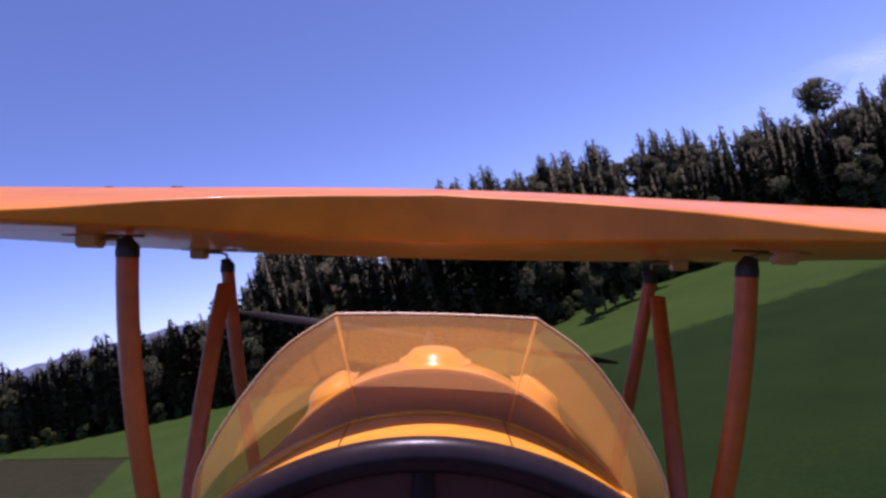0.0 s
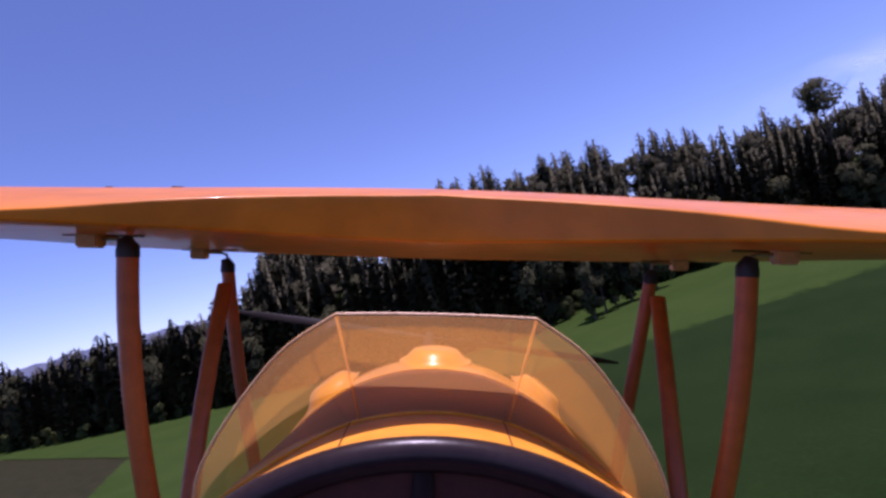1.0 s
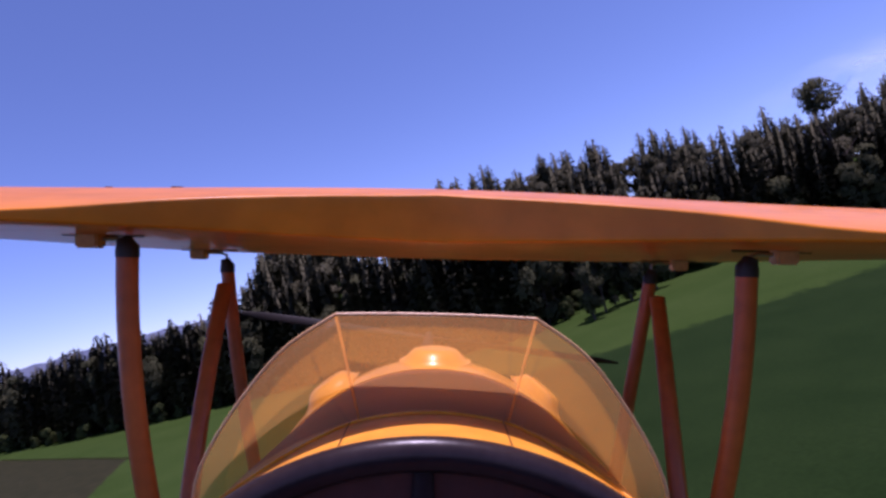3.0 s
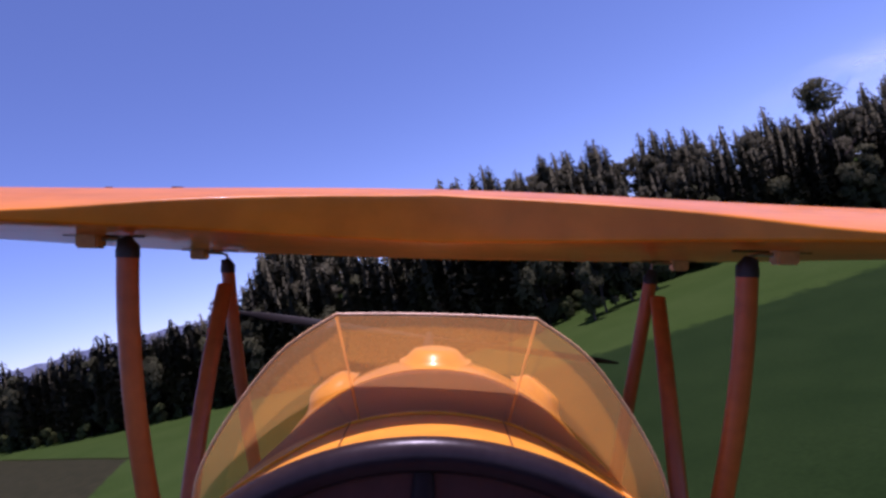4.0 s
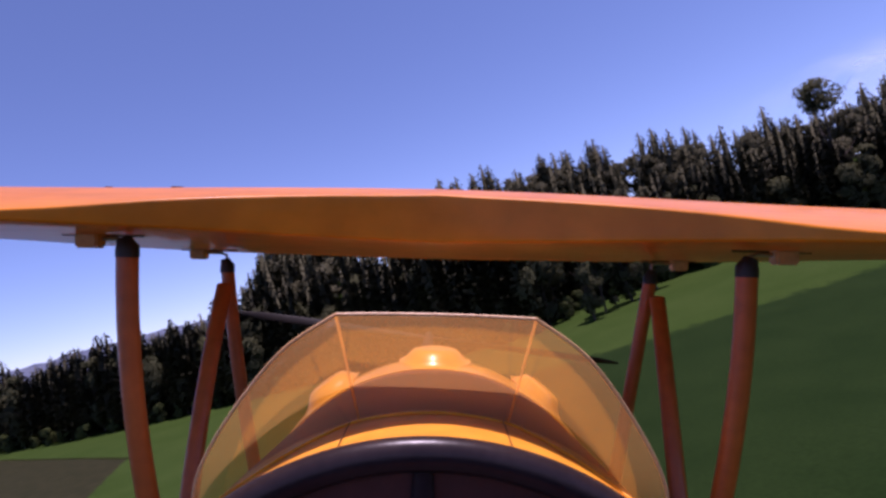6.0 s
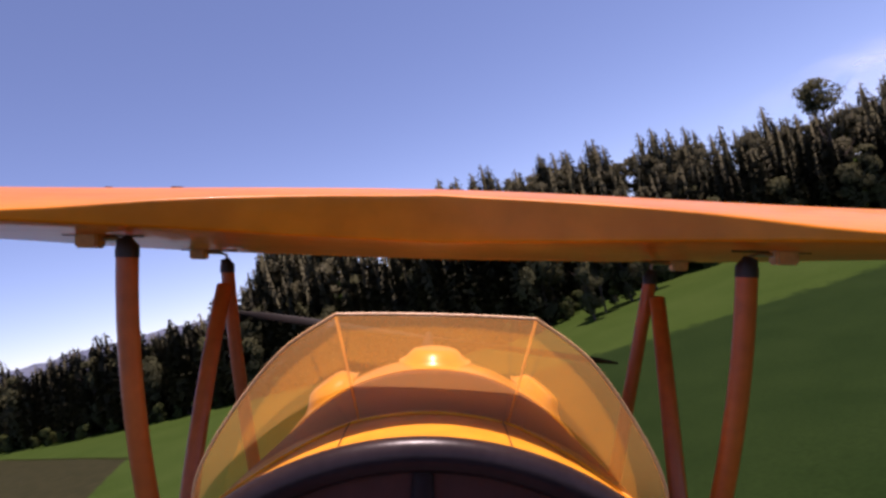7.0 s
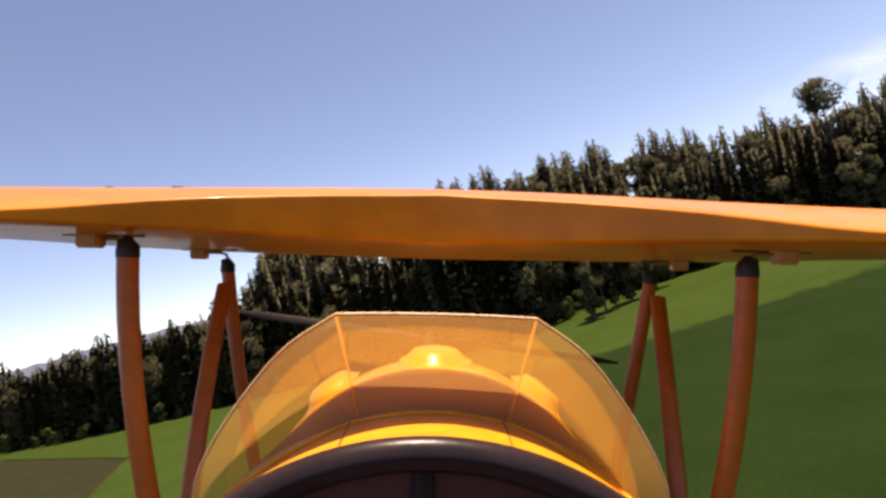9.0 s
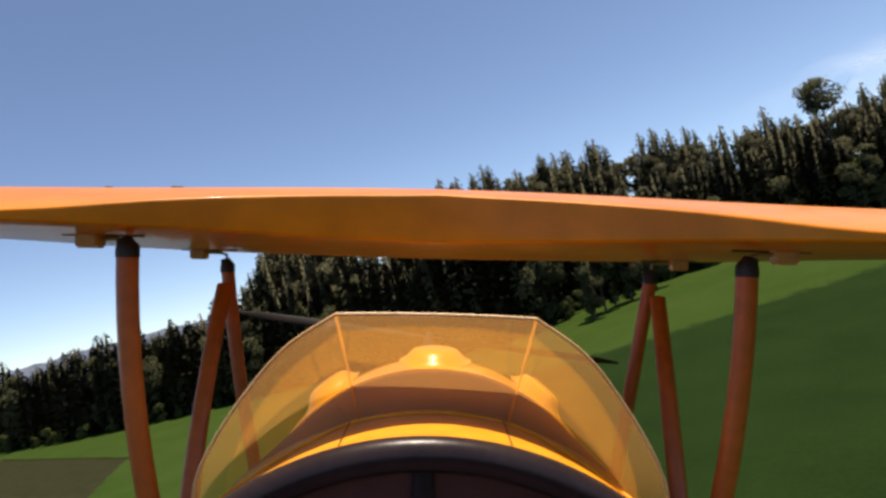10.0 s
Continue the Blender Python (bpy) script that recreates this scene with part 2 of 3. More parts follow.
def ridge():
    rows = []
    for k in range(5):
        row = []
        for i in range(1081):
            a = 2 * math.pi * i / 1080
            az = (math.degrees(a) + 180) % 360 - 180
            h = 128 + 30 * step(-42, -26, az) * step(45, 10, az) + 12 * noise.noise((math.cos(a) * 2.2, math.sin(a) * 2.2, 3)) + 10 * noise.noise((math.cos(a) * 12, math.sin(a) * 12, 1))
            h += 9 * noise.noise((math.cos(a) * 90, math.sin(a) * 90, 1))
            t = k / 4
            r = 2600 + 900 * t
            row.append((r * math.sin(a), r * math.cos(a), -5 + h * math.sin(t * math.pi / 2)))
        rows.append(row)
    bm = bmesh.new()
    grid(bm, rows)
    me = bpy.data.meshes.new("backdrop")
    bm.to_mesh(me)
    bm.free()
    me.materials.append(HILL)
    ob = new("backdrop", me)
    return tagged(ob, "wooded ridge along the horizon, tinted blue-grey for haze", "hill", kind="structure")


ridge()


def cloud():
    """A thin bank of fair-weather cloud low over the wood, far off."""
    m = bpy.data.materials.new("thin_cloud")
    m.use_nodes = True
    nt = m.node_tree
    nt.nodes.remove(nt.nodes["Principled BSDF"])
    tc = nt.nodes.new("ShaderNodeTexCoord").outputs["Object"]
    puffs, amount = noise_mix(nt, tc, 2.2, (0.86, 0.86, 0.86), (0.95, 0.95, 0.95), 0.40, 0.72, 6)
    ball = nt.nodes.new("ShaderNodeTexGradient")
    ball.gradient_type = "QUADRATIC_SPHERE"
    nt.links.new(tc, ball.inputs["Vector"])
    thick = nt.nodes.new("ShaderNodeMath")
    thick.operation = "MULTIPLY"
    nt.links.new(amount, thick.inputs[0])
    nt.links.new(ball.outputs["Fac"], thick.inputs[1])
    thin = nt.nodes.new("ShaderNodeMath")
    thin.operation = "MULTIPLY"
    thin.inputs[1].default_value = 0.55
    nt.links.new(thick.outputs[0], thin.inputs[0])
    lit, vapour = nt.nodes.new("ShaderNodeBsdfTranslucent"), nt.nodes.new("ShaderNodeBsdfDiffuse")
    for n in (lit, vapour):
        nt.links.new(puffs, n.inputs["Color"])
    white = nt.nodes.new("ShaderNodeAddShader")
    nt.links.new(lit.outputs[0], white.inputs[0])
    nt.links.new(vapour.outputs[0], white.inputs[1])
    mx = nt.nodes.new("ShaderNodeMixShader")
    nt.links.new(thin.outputs[0], mx.inputs[0])
    nt.links.new(nt.nodes.new("ShaderNodeBsdfTransparent").outputs[0], mx.inputs[1])
    nt.links.new(white.outputs[0], mx.inputs[2])
    nt.links.new(mx.outputs[0], nt.nodes["Material Output"].inputs["Surface"])
    span = [i / 16 - 1 for i in range(33)]
    bm = bmesh.new()
    grid(bm, [[(u, v, 0.18 * (1 - u * u) * (1 - v * v) + 0.05 * noise.noise((u * 3, v * 3, 2))) for u in span] for v in span])
    me = bpy.data.meshes.new("cloud")
    bm.to_mesh(me)
    bm.free()
    me.materials.append(m)
    me.shade_smooth()
    ob = new("cloud", me)
    ob.matrix_basis = pose(2660, 3335, 550, 50, 0, -38.6) @ Matrix.Diagonal((900, 520, 300, 1))
    ob.visible_shadow = False
    return tagged(ob, "thin white bank of cloud low over the wood", "cloud", kind="structure")


cloud()


# ---- trees ----
def trunk_mesh(name, h, r, lean=0.0, limbs=0, rnd=random):
    bm = bmesh.new()
    n = 9
    path = [(lean * math.sin(i / n * 2), lean * 0.5 * math.sin(i / n * 3), h * i / n) for i in range(n + 1)]
    sweep(bm, path, [r * (1 - 0.9 * i / n) * (1.25 if i == 0 else 1) for i in range(n + 1)], [r * (1 - 0.9 * i / n) * (1.25 if i == 0 else 1) for i in range(n + 1)], 7)
    for _ in range(limbs):
        z = h * rnd.uniform(0.3, 0.75)
        a = rnd.uniform(0, 6.28)
        l = h * rnd.uniform(0.18, 0.32)
        p = [(math.cos(a) * l * t, math.sin(a) * l * t, z + l * 0.9 * t ** 1.3) for t in (0, 0.35, 0.7, 1)]
        rr = [r * 0.4, r * 0.28, r * 0.17, r * 0.05]
        sweep(bm, p, rr, rr, 5, Vector((0, 0, 1)))
    me = bpy.data.meshes.new(name)
    bm.to_mesh(me)
    bm.free()
    me.materials.append(BARK)
    return me


def spruce_crown(h, width, bare, seed, sprays=1500):
    """A pointed crown: a dense core and drooping sprays in uneven tiers."""
    rnd = random.Random(seed)
    v, f = [], []
    phase = rnd.uniform(0, 1)

    def reach(t):
        tier = (t * 9 + phase) % 1.0
        return width * (1 - t) ** 0.50 * (0.80 + 0.24 * (1 - tier)) * min(1.0, 0.55 + 4 * t) + 0.10

    n, levels = 9, 14
    for k in range(levels):
        t = k / (levels - 1)
        for j in range(n):
            a = 6.283 * j / n
            r = 0.62 * reach(t) * (1 - 0.5 * t) * rnd.uniform(0.8, 1.1)
            v.append((r * math.cos(a), r * math.sin(a), h * (bare + (0.98 - bare) * t)))
    for k in range(levels - 1):
        for j in range(n):
            f.append((k * n + j, k * n + (j + 1) % n, (k + 1) * n + (j + 1) % n, (k + 1) * n + j))
    for _ in range(sprays):
        t = 1 - rnd.uniform(0, 1) ** 0.62
        a = rnd.uniform(0, 6.283)
        d = Vector((math.cos(a), math.sin(a), 0))
        s = Vector((-d.y, d.x, 0))
        r = reach(t) * rnd.uniform(0.72, 1.0)
        l = (0.42 + 0.08 * r) * rnd.uniform(0.7, 1.3)
        p = d * r + Vector((0, 0, h * (bare + (1 - bare) * t)))
        o = (d * 0.75 + s * rnd.uniform(-0.6, 0.6) + Vector((0, 0, rnd.uniform(-0.9, 0.35)))).normalized()
        w = o.cross(Vector((rnd.uniform(-0.6, 0.6), rnd.uniform(-0.6, 0.6), 1))).normalized() * l * 0.62
        k = len(v)
        v.extend((p - o * l, p - w, p + o * l, p + w))
        f.append((k, k + 1, k + 2, k + 3))
    k = len(v)
    v.extend(((0.3, 0, h * 0.96), (-0.22, 0.22, h * 0.96), (-0.2, -0.26, h * 0.96), (0, 0, h * 1.015)))
    f.extend(((k, k + 1, k + 3), (k + 1, k + 2, k + 3), (k + 2, k, k + 3)))
    return v, f


def leafy_crown(h, width, base, seed, clumps=22, leaves=120, size=0.55):
    rnd = random.Random(seed)
    v, f = [], []
    for c in range(clumps):
        t = rnd.uniform(0, 1)
        z = h * (base + (0.93 - base) * t)
        reach = width * math.sin(math.pi * (0.2 + 0.72 * t)) * rnd.uniform(0.2, 0.85)
        a = rnd.uniform(0, 6.283)
        o = Vector((math.cos(a) * reach, math.sin(a) * reach, z))
        s = width * rnd.uniform(0.28, 0.5)
        for _ in range(leaves):
            n = Vector((rnd.gauss(0, 1), rnd.gauss(0, 1), rnd.gauss(0, 1))).normalized()
            p = o + Vector((n.x * s, n.y * s, n.z * s * 0.75)) * rnd.uniform(0.6, 1.08)
            q = (n + Vector((rnd.uniform(-1, 1), rnd.uniform(-1, 1), rnd.uniform(-0.3, 1)))).normalized()
            u = q.orthogonal().normalized()
            w = q.cross(u)
            l = size * rnd.uniform(0.5, 1.2)
            k = len(v)
            v.extend((p - u * l, p - w * l * 0.55, p + u * l, p + w * l * 0.55))
            f.append((k, k + 1, k + 2, k + 3))
    return v, f


def soften(me, points, faces, normals):
    """Leaves shaded as one rounded mass: each takes the way out of its crown as its normal."""
    me.from_pydata(points, [], faces)
    me.shade_smooth()
    me.normals_split_custom_set_from_vertices(normals)


def outward(points, high):
    """From the lower middle of a crown to each of its points."""
    p = np.array([tuple(q) for q in points]) - np.array((0, 0, 0.35 * high))
    p[:, 2] = 0.15 * np.maximum(p[:, 2], 0.0)
    return p / (np.linalg.norm(p, axis=1)[:, None] + 1e-6)


def crown_mesh(vf, mat):
    me = bpy.data.meshes.new("crown")
    pts = [tuple(p) for p in vf[0]]
    soften(me, pts, vf[1], outward(pts, max(p[2] for p in pts)).tolist())
    me.materials.append(mat)
    return me


def tree(name, trunk_me, crown_me, label):
    root = new(name)
    tagged(root, label, "tree", "trees at the edge of the wood")
    for nm, me in (("trunk", trunk_me), ("crown", crown_me)):
        o = new(nm, me)
        o.parent = root
    return root


rnd = random.Random(11)
SPRUCE_LABEL = "dark green spruce with drooping branches at the wood's edge"
spruces = [tree("spruce", trunk_mesh("trunk", h, 0.26, 0.1), crown_mesh(spruce_crown(h, w, b, k), NEEDLES), SPRUCE_LABEL)
           for k, (h, w, b) in enumerate([(26, 4.4, 0.02), (24, 4.1, 0.05), (27, 4.7, 0.08), (23, 4.0, 0.03), (25, 3.8, 0.10)])]
broads = [tree("broadleaf_tree", trunk_mesh("trunk", h * 0.8, 0.3, 0.6, 7, random.Random(k)), crown_mesh(leafy_crown(h, w, b, 40 + k), LEAVES),
               "olive-green broadleaf tree with an uneven crown in the wood")
          for k, (h, w, b) in enumerate([(20, 4.6, 0.10), (17, 4.4, 0.08), (22, 4.6, 0.14)])]
shrubs = [tree("shrub", trunk_mesh("trunk", 2.2, 0.09, 0.2, 5, random.Random(k)), crown_mesh(leafy_crown(3.2, 1.7, 0.12, 70 + k, 10, 90, 0.28), SHRUB),
               "light green shrub standing before the wood") for k in range(2)]


def along(s):
    """The place s metres along the wood's edge, and the way into the wood."""
    for (ax, ay), (bx, by) in zip(EDGE_LINE, EDGE_LINE[1:]):
        l = math.hypot(bx - ax, by - ay)
        if s <= l:
            d = Vector(((bx - ax) / l, (by - ay) / l))
            return Vector((ax, ay)) + d * s, Vector((-d.y, d.x))
        s -= l
    return None, None


placed = {k: 0 for k in spruces + broads + shrubs}


def plant(src, x, y, k=1.0):
    m = pose(x, y, land(x, y) - 0.1, rnd.uniform(-2, 2), rnd.uniform(-2, 2), rnd.uniform(0, 360)) @ Matrix.Scale(k, 4)
    if placed[src] == 0:
        src.matrix_basis = m
        src.scale = (k, k, k)
    else:
        o = copy_thing(src, m)
        o.matrix_basis = m
    placed[src] += 1


def stature(p):
    """How tall the wood stands at a place along its edge."""
    return 0.97 + 0.13 * step(-66, -56, p.x) - 0.12 * step(15, 75, p.x) - 0.11 * step(78, 102, p.x)


for row, (depth, gap) in enumerate([(1.5, 4.6), (6.0, 4.4), (11.0, 4.6)]):
    s = rnd.uniform(0, 4)
    while True:
        p, w = along(s)
        if p is None:
            break
        near = p.length < 230
        s += gap * rnd.uniform(0.65, 1.35) * (1.0 if near else 1.5)
        if p.y < 60 or (row and p.length > 250):
            continue
        q = p + w * (depth + rnd.uniform(-2.0, 2.0))
        leafy = rnd.random() < (0.36 if row == 0 else 0.2)
        plant(rnd.choice(broads if leafy else spruces), q.x, q.y, rnd.uniform(0.80, 1.04) * stature(p))
for s in range(0, 1000, 5):
    p, w = along(s + rnd.uniform(-3, 3))
    if p is None or p.y < 60 or p.length > 230:
        continue
    q = p - w * rnd.uniform(0.5, 3.5)
    plant(rnd.choice(shrubs), q.x, q.y, rnd.uniform(0.7, 1.5))


def deep_wood():
    """The wood behind its edge, as one mass of simple spruces."""
    kinds = [spruce_crown(h, w, 0.15, 90 + k, 520) for k, (h, w) in enumerate([(23, 3.9), (21, 3.6), (25, 4.2)])]
    kinds += [leafy_crown(h, w, 0.3, 96 + k, 16, 34, 0.8) for k, (h, w) in enumerate([(21, 4.4), (23, 4.0)])]
    kinds = [(np.array([tuple(p) for p in v]), outward(v, 23), f, i > 2) for i, (v, f) in enumerate(kinds)]
    allv, alln, allf, n = [], [], [], 0
    for depth in range(16, 92, 6):
        s = 0
        while True:
            p, w = along(s)
            if p is None:
                break
            s += rnd.uniform(4.5, 8) * (1.0 if p.length < 240 else 2.2)
            if p.y < 60 or (p.length > 240 and depth > 50):
                continue
            q = p + w * (depth + rnd.uniform(-3, 3))
            v, out, f, leafy = rnd.choice(kinds)
            a, k = rnd.uniform(0, 6.28), rnd.uniform(0.88, 1.05) * stature(p) * (0.88 if leafy else 1.0)
            rot = np.array([[math.cos(a), -math.sin(a), 0], [math.sin(a), math.cos(a), 0], [0, 0, 1]])
            allv.append(v @ rot.T * k + np.array((q.x, q.y, land(q.x, q.y))))
            alln.append(out @ rot.T)
            allf.extend(tuple(i + n for i in g) for g in f)
            n += len(v)
    me = bpy.data.meshes.new("spruce_wood")
    soften(me, np.concatenate(allv).tolist(), allf, np.concatenate(alln).tolist())
    me.materials.append(NEEDLES)
    ob = new("spruce_wood", me)
    return tagged(ob, "dense dark spruce wood covering the hillside", "forest", kind="stuff")


deep_wood()


def field_margin():
    """A strip of tall dark weeds between meadow and stubble."""
    r = random.Random(5)
    v, f = [], []
    for _ in range(16000):
        x = r.uniform(-125, -62)
        y = 53.3 - 0.79 * x + r.gauss(0, 0.25)
        z = land(x, y)
        a, l, w = r.uniform(0, 6.28), r.uniform(0.08, 0.2), r.uniform(0.02, 0.05)
        u = Vector((math.cos(a) * w, math.sin(a) * w, 0))
        p = Vector((x, y, z - 0.02))
        k = len(v)
        v.extend((p - u, p + u, p + Vector((r.uniform(-0.1, 0.1), r.uniform(-0.1, 0.1), l))))
        f.append((k, k + 1, k + 2))
    return tagged(mesh_object("field_margin", v, f, WEEDS), "dark strip of tall weeds between two fields", "grass", kind="stuff")


field_margin()

# ---- the model biplane ----
plane = new("model_biplane")
tagged(plane, "orange-yellow radio-controlled model biplane banking in flight", "model aircraft")
plane.matrix_world = SHIP @ pose(0, 0, 0, 0, 1.4, 0.5)


def spline(xs, ys, x):
    """A smooth curve through points."""
    m = np.gradient(ys, xs)
    i = int(np.clip(np.searchsorted(xs, x) - 1, 0, len(xs) - 2))
    h = xs[i + 1] - xs[i]
    t = (x - xs[i]) / h
    return ((2 * t**3 - 3 * t**2 + 1) * ys[i] + (t**3 - 2 * t**2 + t) * h * m[i] + (3 * t**2 - 2 * t**3) * ys[i + 1] + (t**3 - t**2) * h * m[i + 1])


SPAN = [0.0, 0.06, 0.12, 0.18, 0.24, 0.30, 0.36, 0.85]
REAR_TOP = [0.0285, 0.0257, 0.0203, 0.0121, 0.0095, 0.0090, 0.0088, 0.0085]
REAR_LOW = [0.0033, 0.0046, 0.0063, 0.0072, 0.0068, 0.0062, 0.0060, 0.0058]
FRONT_LOW = [-0.0082, -0.0078, -0.0071, -0.0065, -0.0050, -0.0024, 0.0002, 0.0010]
CREST = [0.1040, 0.1022, 0.0984, 0.0933, 0.0895, 0.0880, 0.0875, 0.0870]


def cut(x):
    """The rear edge, with its curved cut-out over the cockpit."""
    t = min(1.0, abs(x) / 0.26)
    return 0.300 - 0.080 * (3 * t * t - 2 * t**3)


def wing_upper(x, y):
    y0 = cut(x)
    a = float(spline(SPAN, REAR_TOP, abs(x))) / y0
    top = float(spline(SPAN, CREST, abs(x)))
    t = (y - y0) / (0.475 - y0)
    if t < 0.45:
        return y * (a + (top - a) * (1 - (1 - t / 0.45) ** 2))
    return y * (top - 0.05 * ((t - 0.45) / 0.55) ** 2)


def wing_lower(x, y):
    y0 = cut(x)
    t = (y - y0) / (0.475 - y0)
    a, b = float(spline(SPAN, REAR_LOW, abs(x))), float(spline(SPAN, FRONT_LOW, abs(x)))
    return a + (b - a) * (1.25 * t - 0.25 * t * t)


def wing_section(x):
    y0 = cut(x)
    n = 14
    zt, zb = wing_upper(x, y0), wing_lower(x, y0)
    r = min(0.0014, 0.25 * (zt - zb))
    yy = [y0 + r + (0.475 - y0 - r) * (i / n) for i in range(n + 1)]
    top = [(x, y, wing_upper(x, y)) for y in yy]
    low = [(x, y, wing_lower(x, y)) for y in yy]
    mid, half = (top[-1][2] + low[-1][2]) / 2, (top[-1][2] - low[-1][2]) / 2
    nose = [(x, 0.475 + 0.019 * math.sin(a), mid + half * math.cos(a)) for a in (0.35, 0.75, 1.2, 1.57, 1.95, 2.4, 2.8)]

    def corner(a, c, b):
        return [tuple(Vector(a).lerp(Vector(c), k).lerp(Vector(c).lerp(Vector(b), k), k)) for k in (0.25, 0.5, 0.75)]

    f0, f1 = (x, y0, zb + r), (x, y0, zt - r)
    back = [tuple(Vector(f0).lerp(Vector(f1), k)) for k in (0.0, 0.08, 0.5, 0.92, 1.0)]
    return top + nose + low[::-1] + corner(low[0], (x, y0, zb), f0) + back + corner(f1, (x, y0, zt), top[0])


def build_wing():
    bm = bmesh.new()
    xs = [-0.82, -0.7, -0.55, -0.42, -0.33] + [-0.27 + 0.54 * i / 36 for i in range(37)] + [0.33, 0.42, 0.55, 0.7, 0.82]
    vs = grid(bm, [wing_section(x) for x in xs], close_v=True)
    bm.faces.new(vs[0])
    bm.faces.new(vs[-1][::-1])
    return part("upper_wing", bm, FILM, plane, "glossy orange wing with a curved cut-out behind")


wing = build_wing()
for x, y, l in ((-0.205, 0.36, 0.004), (-0.165, 0.365, 0.007)):
    bm = bmesh.new()
    z = wing_upper(x, y)
    sweep(bm, [(x - l / 2, y, z + 0.0008), (x + l / 2, y, z + 0.0008)], 0.0006, 0.0006, 8, Vector((0, 0, 1)))
    part("hinge_pin", bm, BLACK, wing, "tiny black pin")


def bowed(a, b, bow, n=10):
    a, b = Vector(a), Vector(b)
    return [a.lerp(b, i / n) + Vector((bow * 4 * (i / n) * (1 - i / n), 0, 0)) for i in range(n + 1)]


def strut(top, foot, bow, rx, ry):
    bm = bmesh.new()
    sweep(bm, bowed(top, foot, bow), rx, ry, 14)
    return part("strut", bm, STRUT, plane)


# rear, front and diagonal bars of the N-shaped cabane on each side: top, foot, bow
CABANE = {-1: (((0.1588, 0.297, -0.0050), (0.1335, 0.297, -0.178), 0.0062),
               ((0.1557, 0.430, -0.0180), (0.1250, 0.430, -0.195), 0.0030),
               ((0.1545, 0.422, -0.0300), (0.1418, 0.332, -0.178), 0.0023)),
          1: (((0.1600, 0.297, -0.0075), (0.1384, 0.297, -0.178), 0.0055),
              ((0.1592, 0.430, -0.0190), (0.1320, 0.430, -0.195), 0.0000),
              ((0.1618, 0.422, -0.0320), (0.1472, 0.332, -0.178), 0.0003))}
for sx, ((rt, rf, rb), (ft, ff, fb), (dt, df, db)) in CABANE.items():
    def mirror(p):
        return (sx * p[0], p[1], p[2])

    rear = strut(mirror(rt), mirror(rf), sx * rb, 0.0057, 0.0040)
    front = strut(mirror(ft), mirror(ff), sx * fb, 0.0050, 0.0036)
    strut(mirror(dt), mirror(df), sx * db, 0.0058, 0.0038)
    for bar, (x, y, z), r in ((rear, rt, 0.0060), (front, ft, 0.0054)):
        up = wing_lower(x, y)
        bm = bmesh.new()
        sweep(bm, [(sx * x, y, z - 0.003), (sx * x, y, z + 0.002), (sx * (x + 0.0012), y, z + 0.0042), (sx * (x + 0.0020), y, z + 0.0070)],
              [r, r, r * 0.78, r * 0.62], [r * 0.75, r * 0.75, r * 0.6, r * 0.4], 14)
        part("sleeve", bm, BLACK, bar, "black shrink sleeve")
        bm = bmesh.new()
        sweep(bm, [(sx * x, y, z + 0.004), (sx * (x + 0.001), y, up - 0.0035), (sx * (x + 0.005), y, up - 0.0022), (sx * (x + 0.016), y, up - 0.0022)],
              0.0011, 0.0011, 8, Vector((0, 1, 0)))
        part("wire", bm, STEEL, bar, "bent steel wire")
        bm = bmesh.new()
        bx = x + (0.019 if y < 0.4 else 0.021)
        block(bm, (sx * bx, y, up - 0.0032), (0.0115, 0.009, 0.0080), 0.001)
        part("bracket", bm, TAN, wing, "tan plastic bracket")
        # a thin black fixing pin that runs past the bracket under the wing
        bm = bmesh.new()
        sweep(bm, [(sx * (x - 0.006), y + 0.004, up - 0.0006), (sx * (x + 0.036), y + 0.004, up - 0.0006)], 0.0005, 0.0005, 6, Vector((0, 0, 1)))
        part("fixing_pin", bm, BLACK, wing, "thin black pin")


def arc(y, top, radius, a0, a1, n, scale=1.0):
    """Points round the body at y, angles in degrees from straight up."""
    c = top - radius
    return [(radius * math.sin(radians(a0 + (a1 - a0) * i / n)), y, c + radius * scale * math.cos(radians(a0 + (a1 - a0) * i / n))) for i in range(n + 1)]


def deck_top(y):
    return -0.085 - (y - 0.262) * 0.083


def deck_radius(y):
    return 0.162 - (y - 0.262) * 0.016


bm = bmesh.new()
grid(bm, [arc(y, deck_top(y), deck_radius(y), -100, 100, 64) for y in np.linspace(0.263, 0.317, 5)])
thicken(bm, 0.003)
deck = part("fuselage_deck", bm, DECK, plane, "yellow-orange covered strip of deck")
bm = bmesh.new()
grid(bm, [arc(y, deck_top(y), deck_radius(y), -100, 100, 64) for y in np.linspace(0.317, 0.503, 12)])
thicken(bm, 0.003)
part("front_deck", bm, SHADED_DECK, plane, "deck before the windscreen, coloured brown for the wing shade on it")
bm = bmesh.new()
grid(bm, [arc(y, deck_top(0.262) - abs(min(0, y + 0.1)) * 0.1, 0.162 - max(0, -0.1 - y) * 0.22, 62, 298, 48) for y in np.linspace(-0.6, 0.262, 12)])
thicken(bm, 0.003)
part("fuselage_hull", bm, FILM, plane)
bm = bmesh.new()
grid(bm, [arc(y, deck_top(0.262) - abs(min(0, y + 0.1)) * 0.1, 0.162 - max(0, -0.1 - y) * 0.22, -62, 62, 24) for y in np.linspace(-0.6, -0.12, 8)])
thicken(bm, 0.003)
part("rear_deck", bm, FILM, plane)

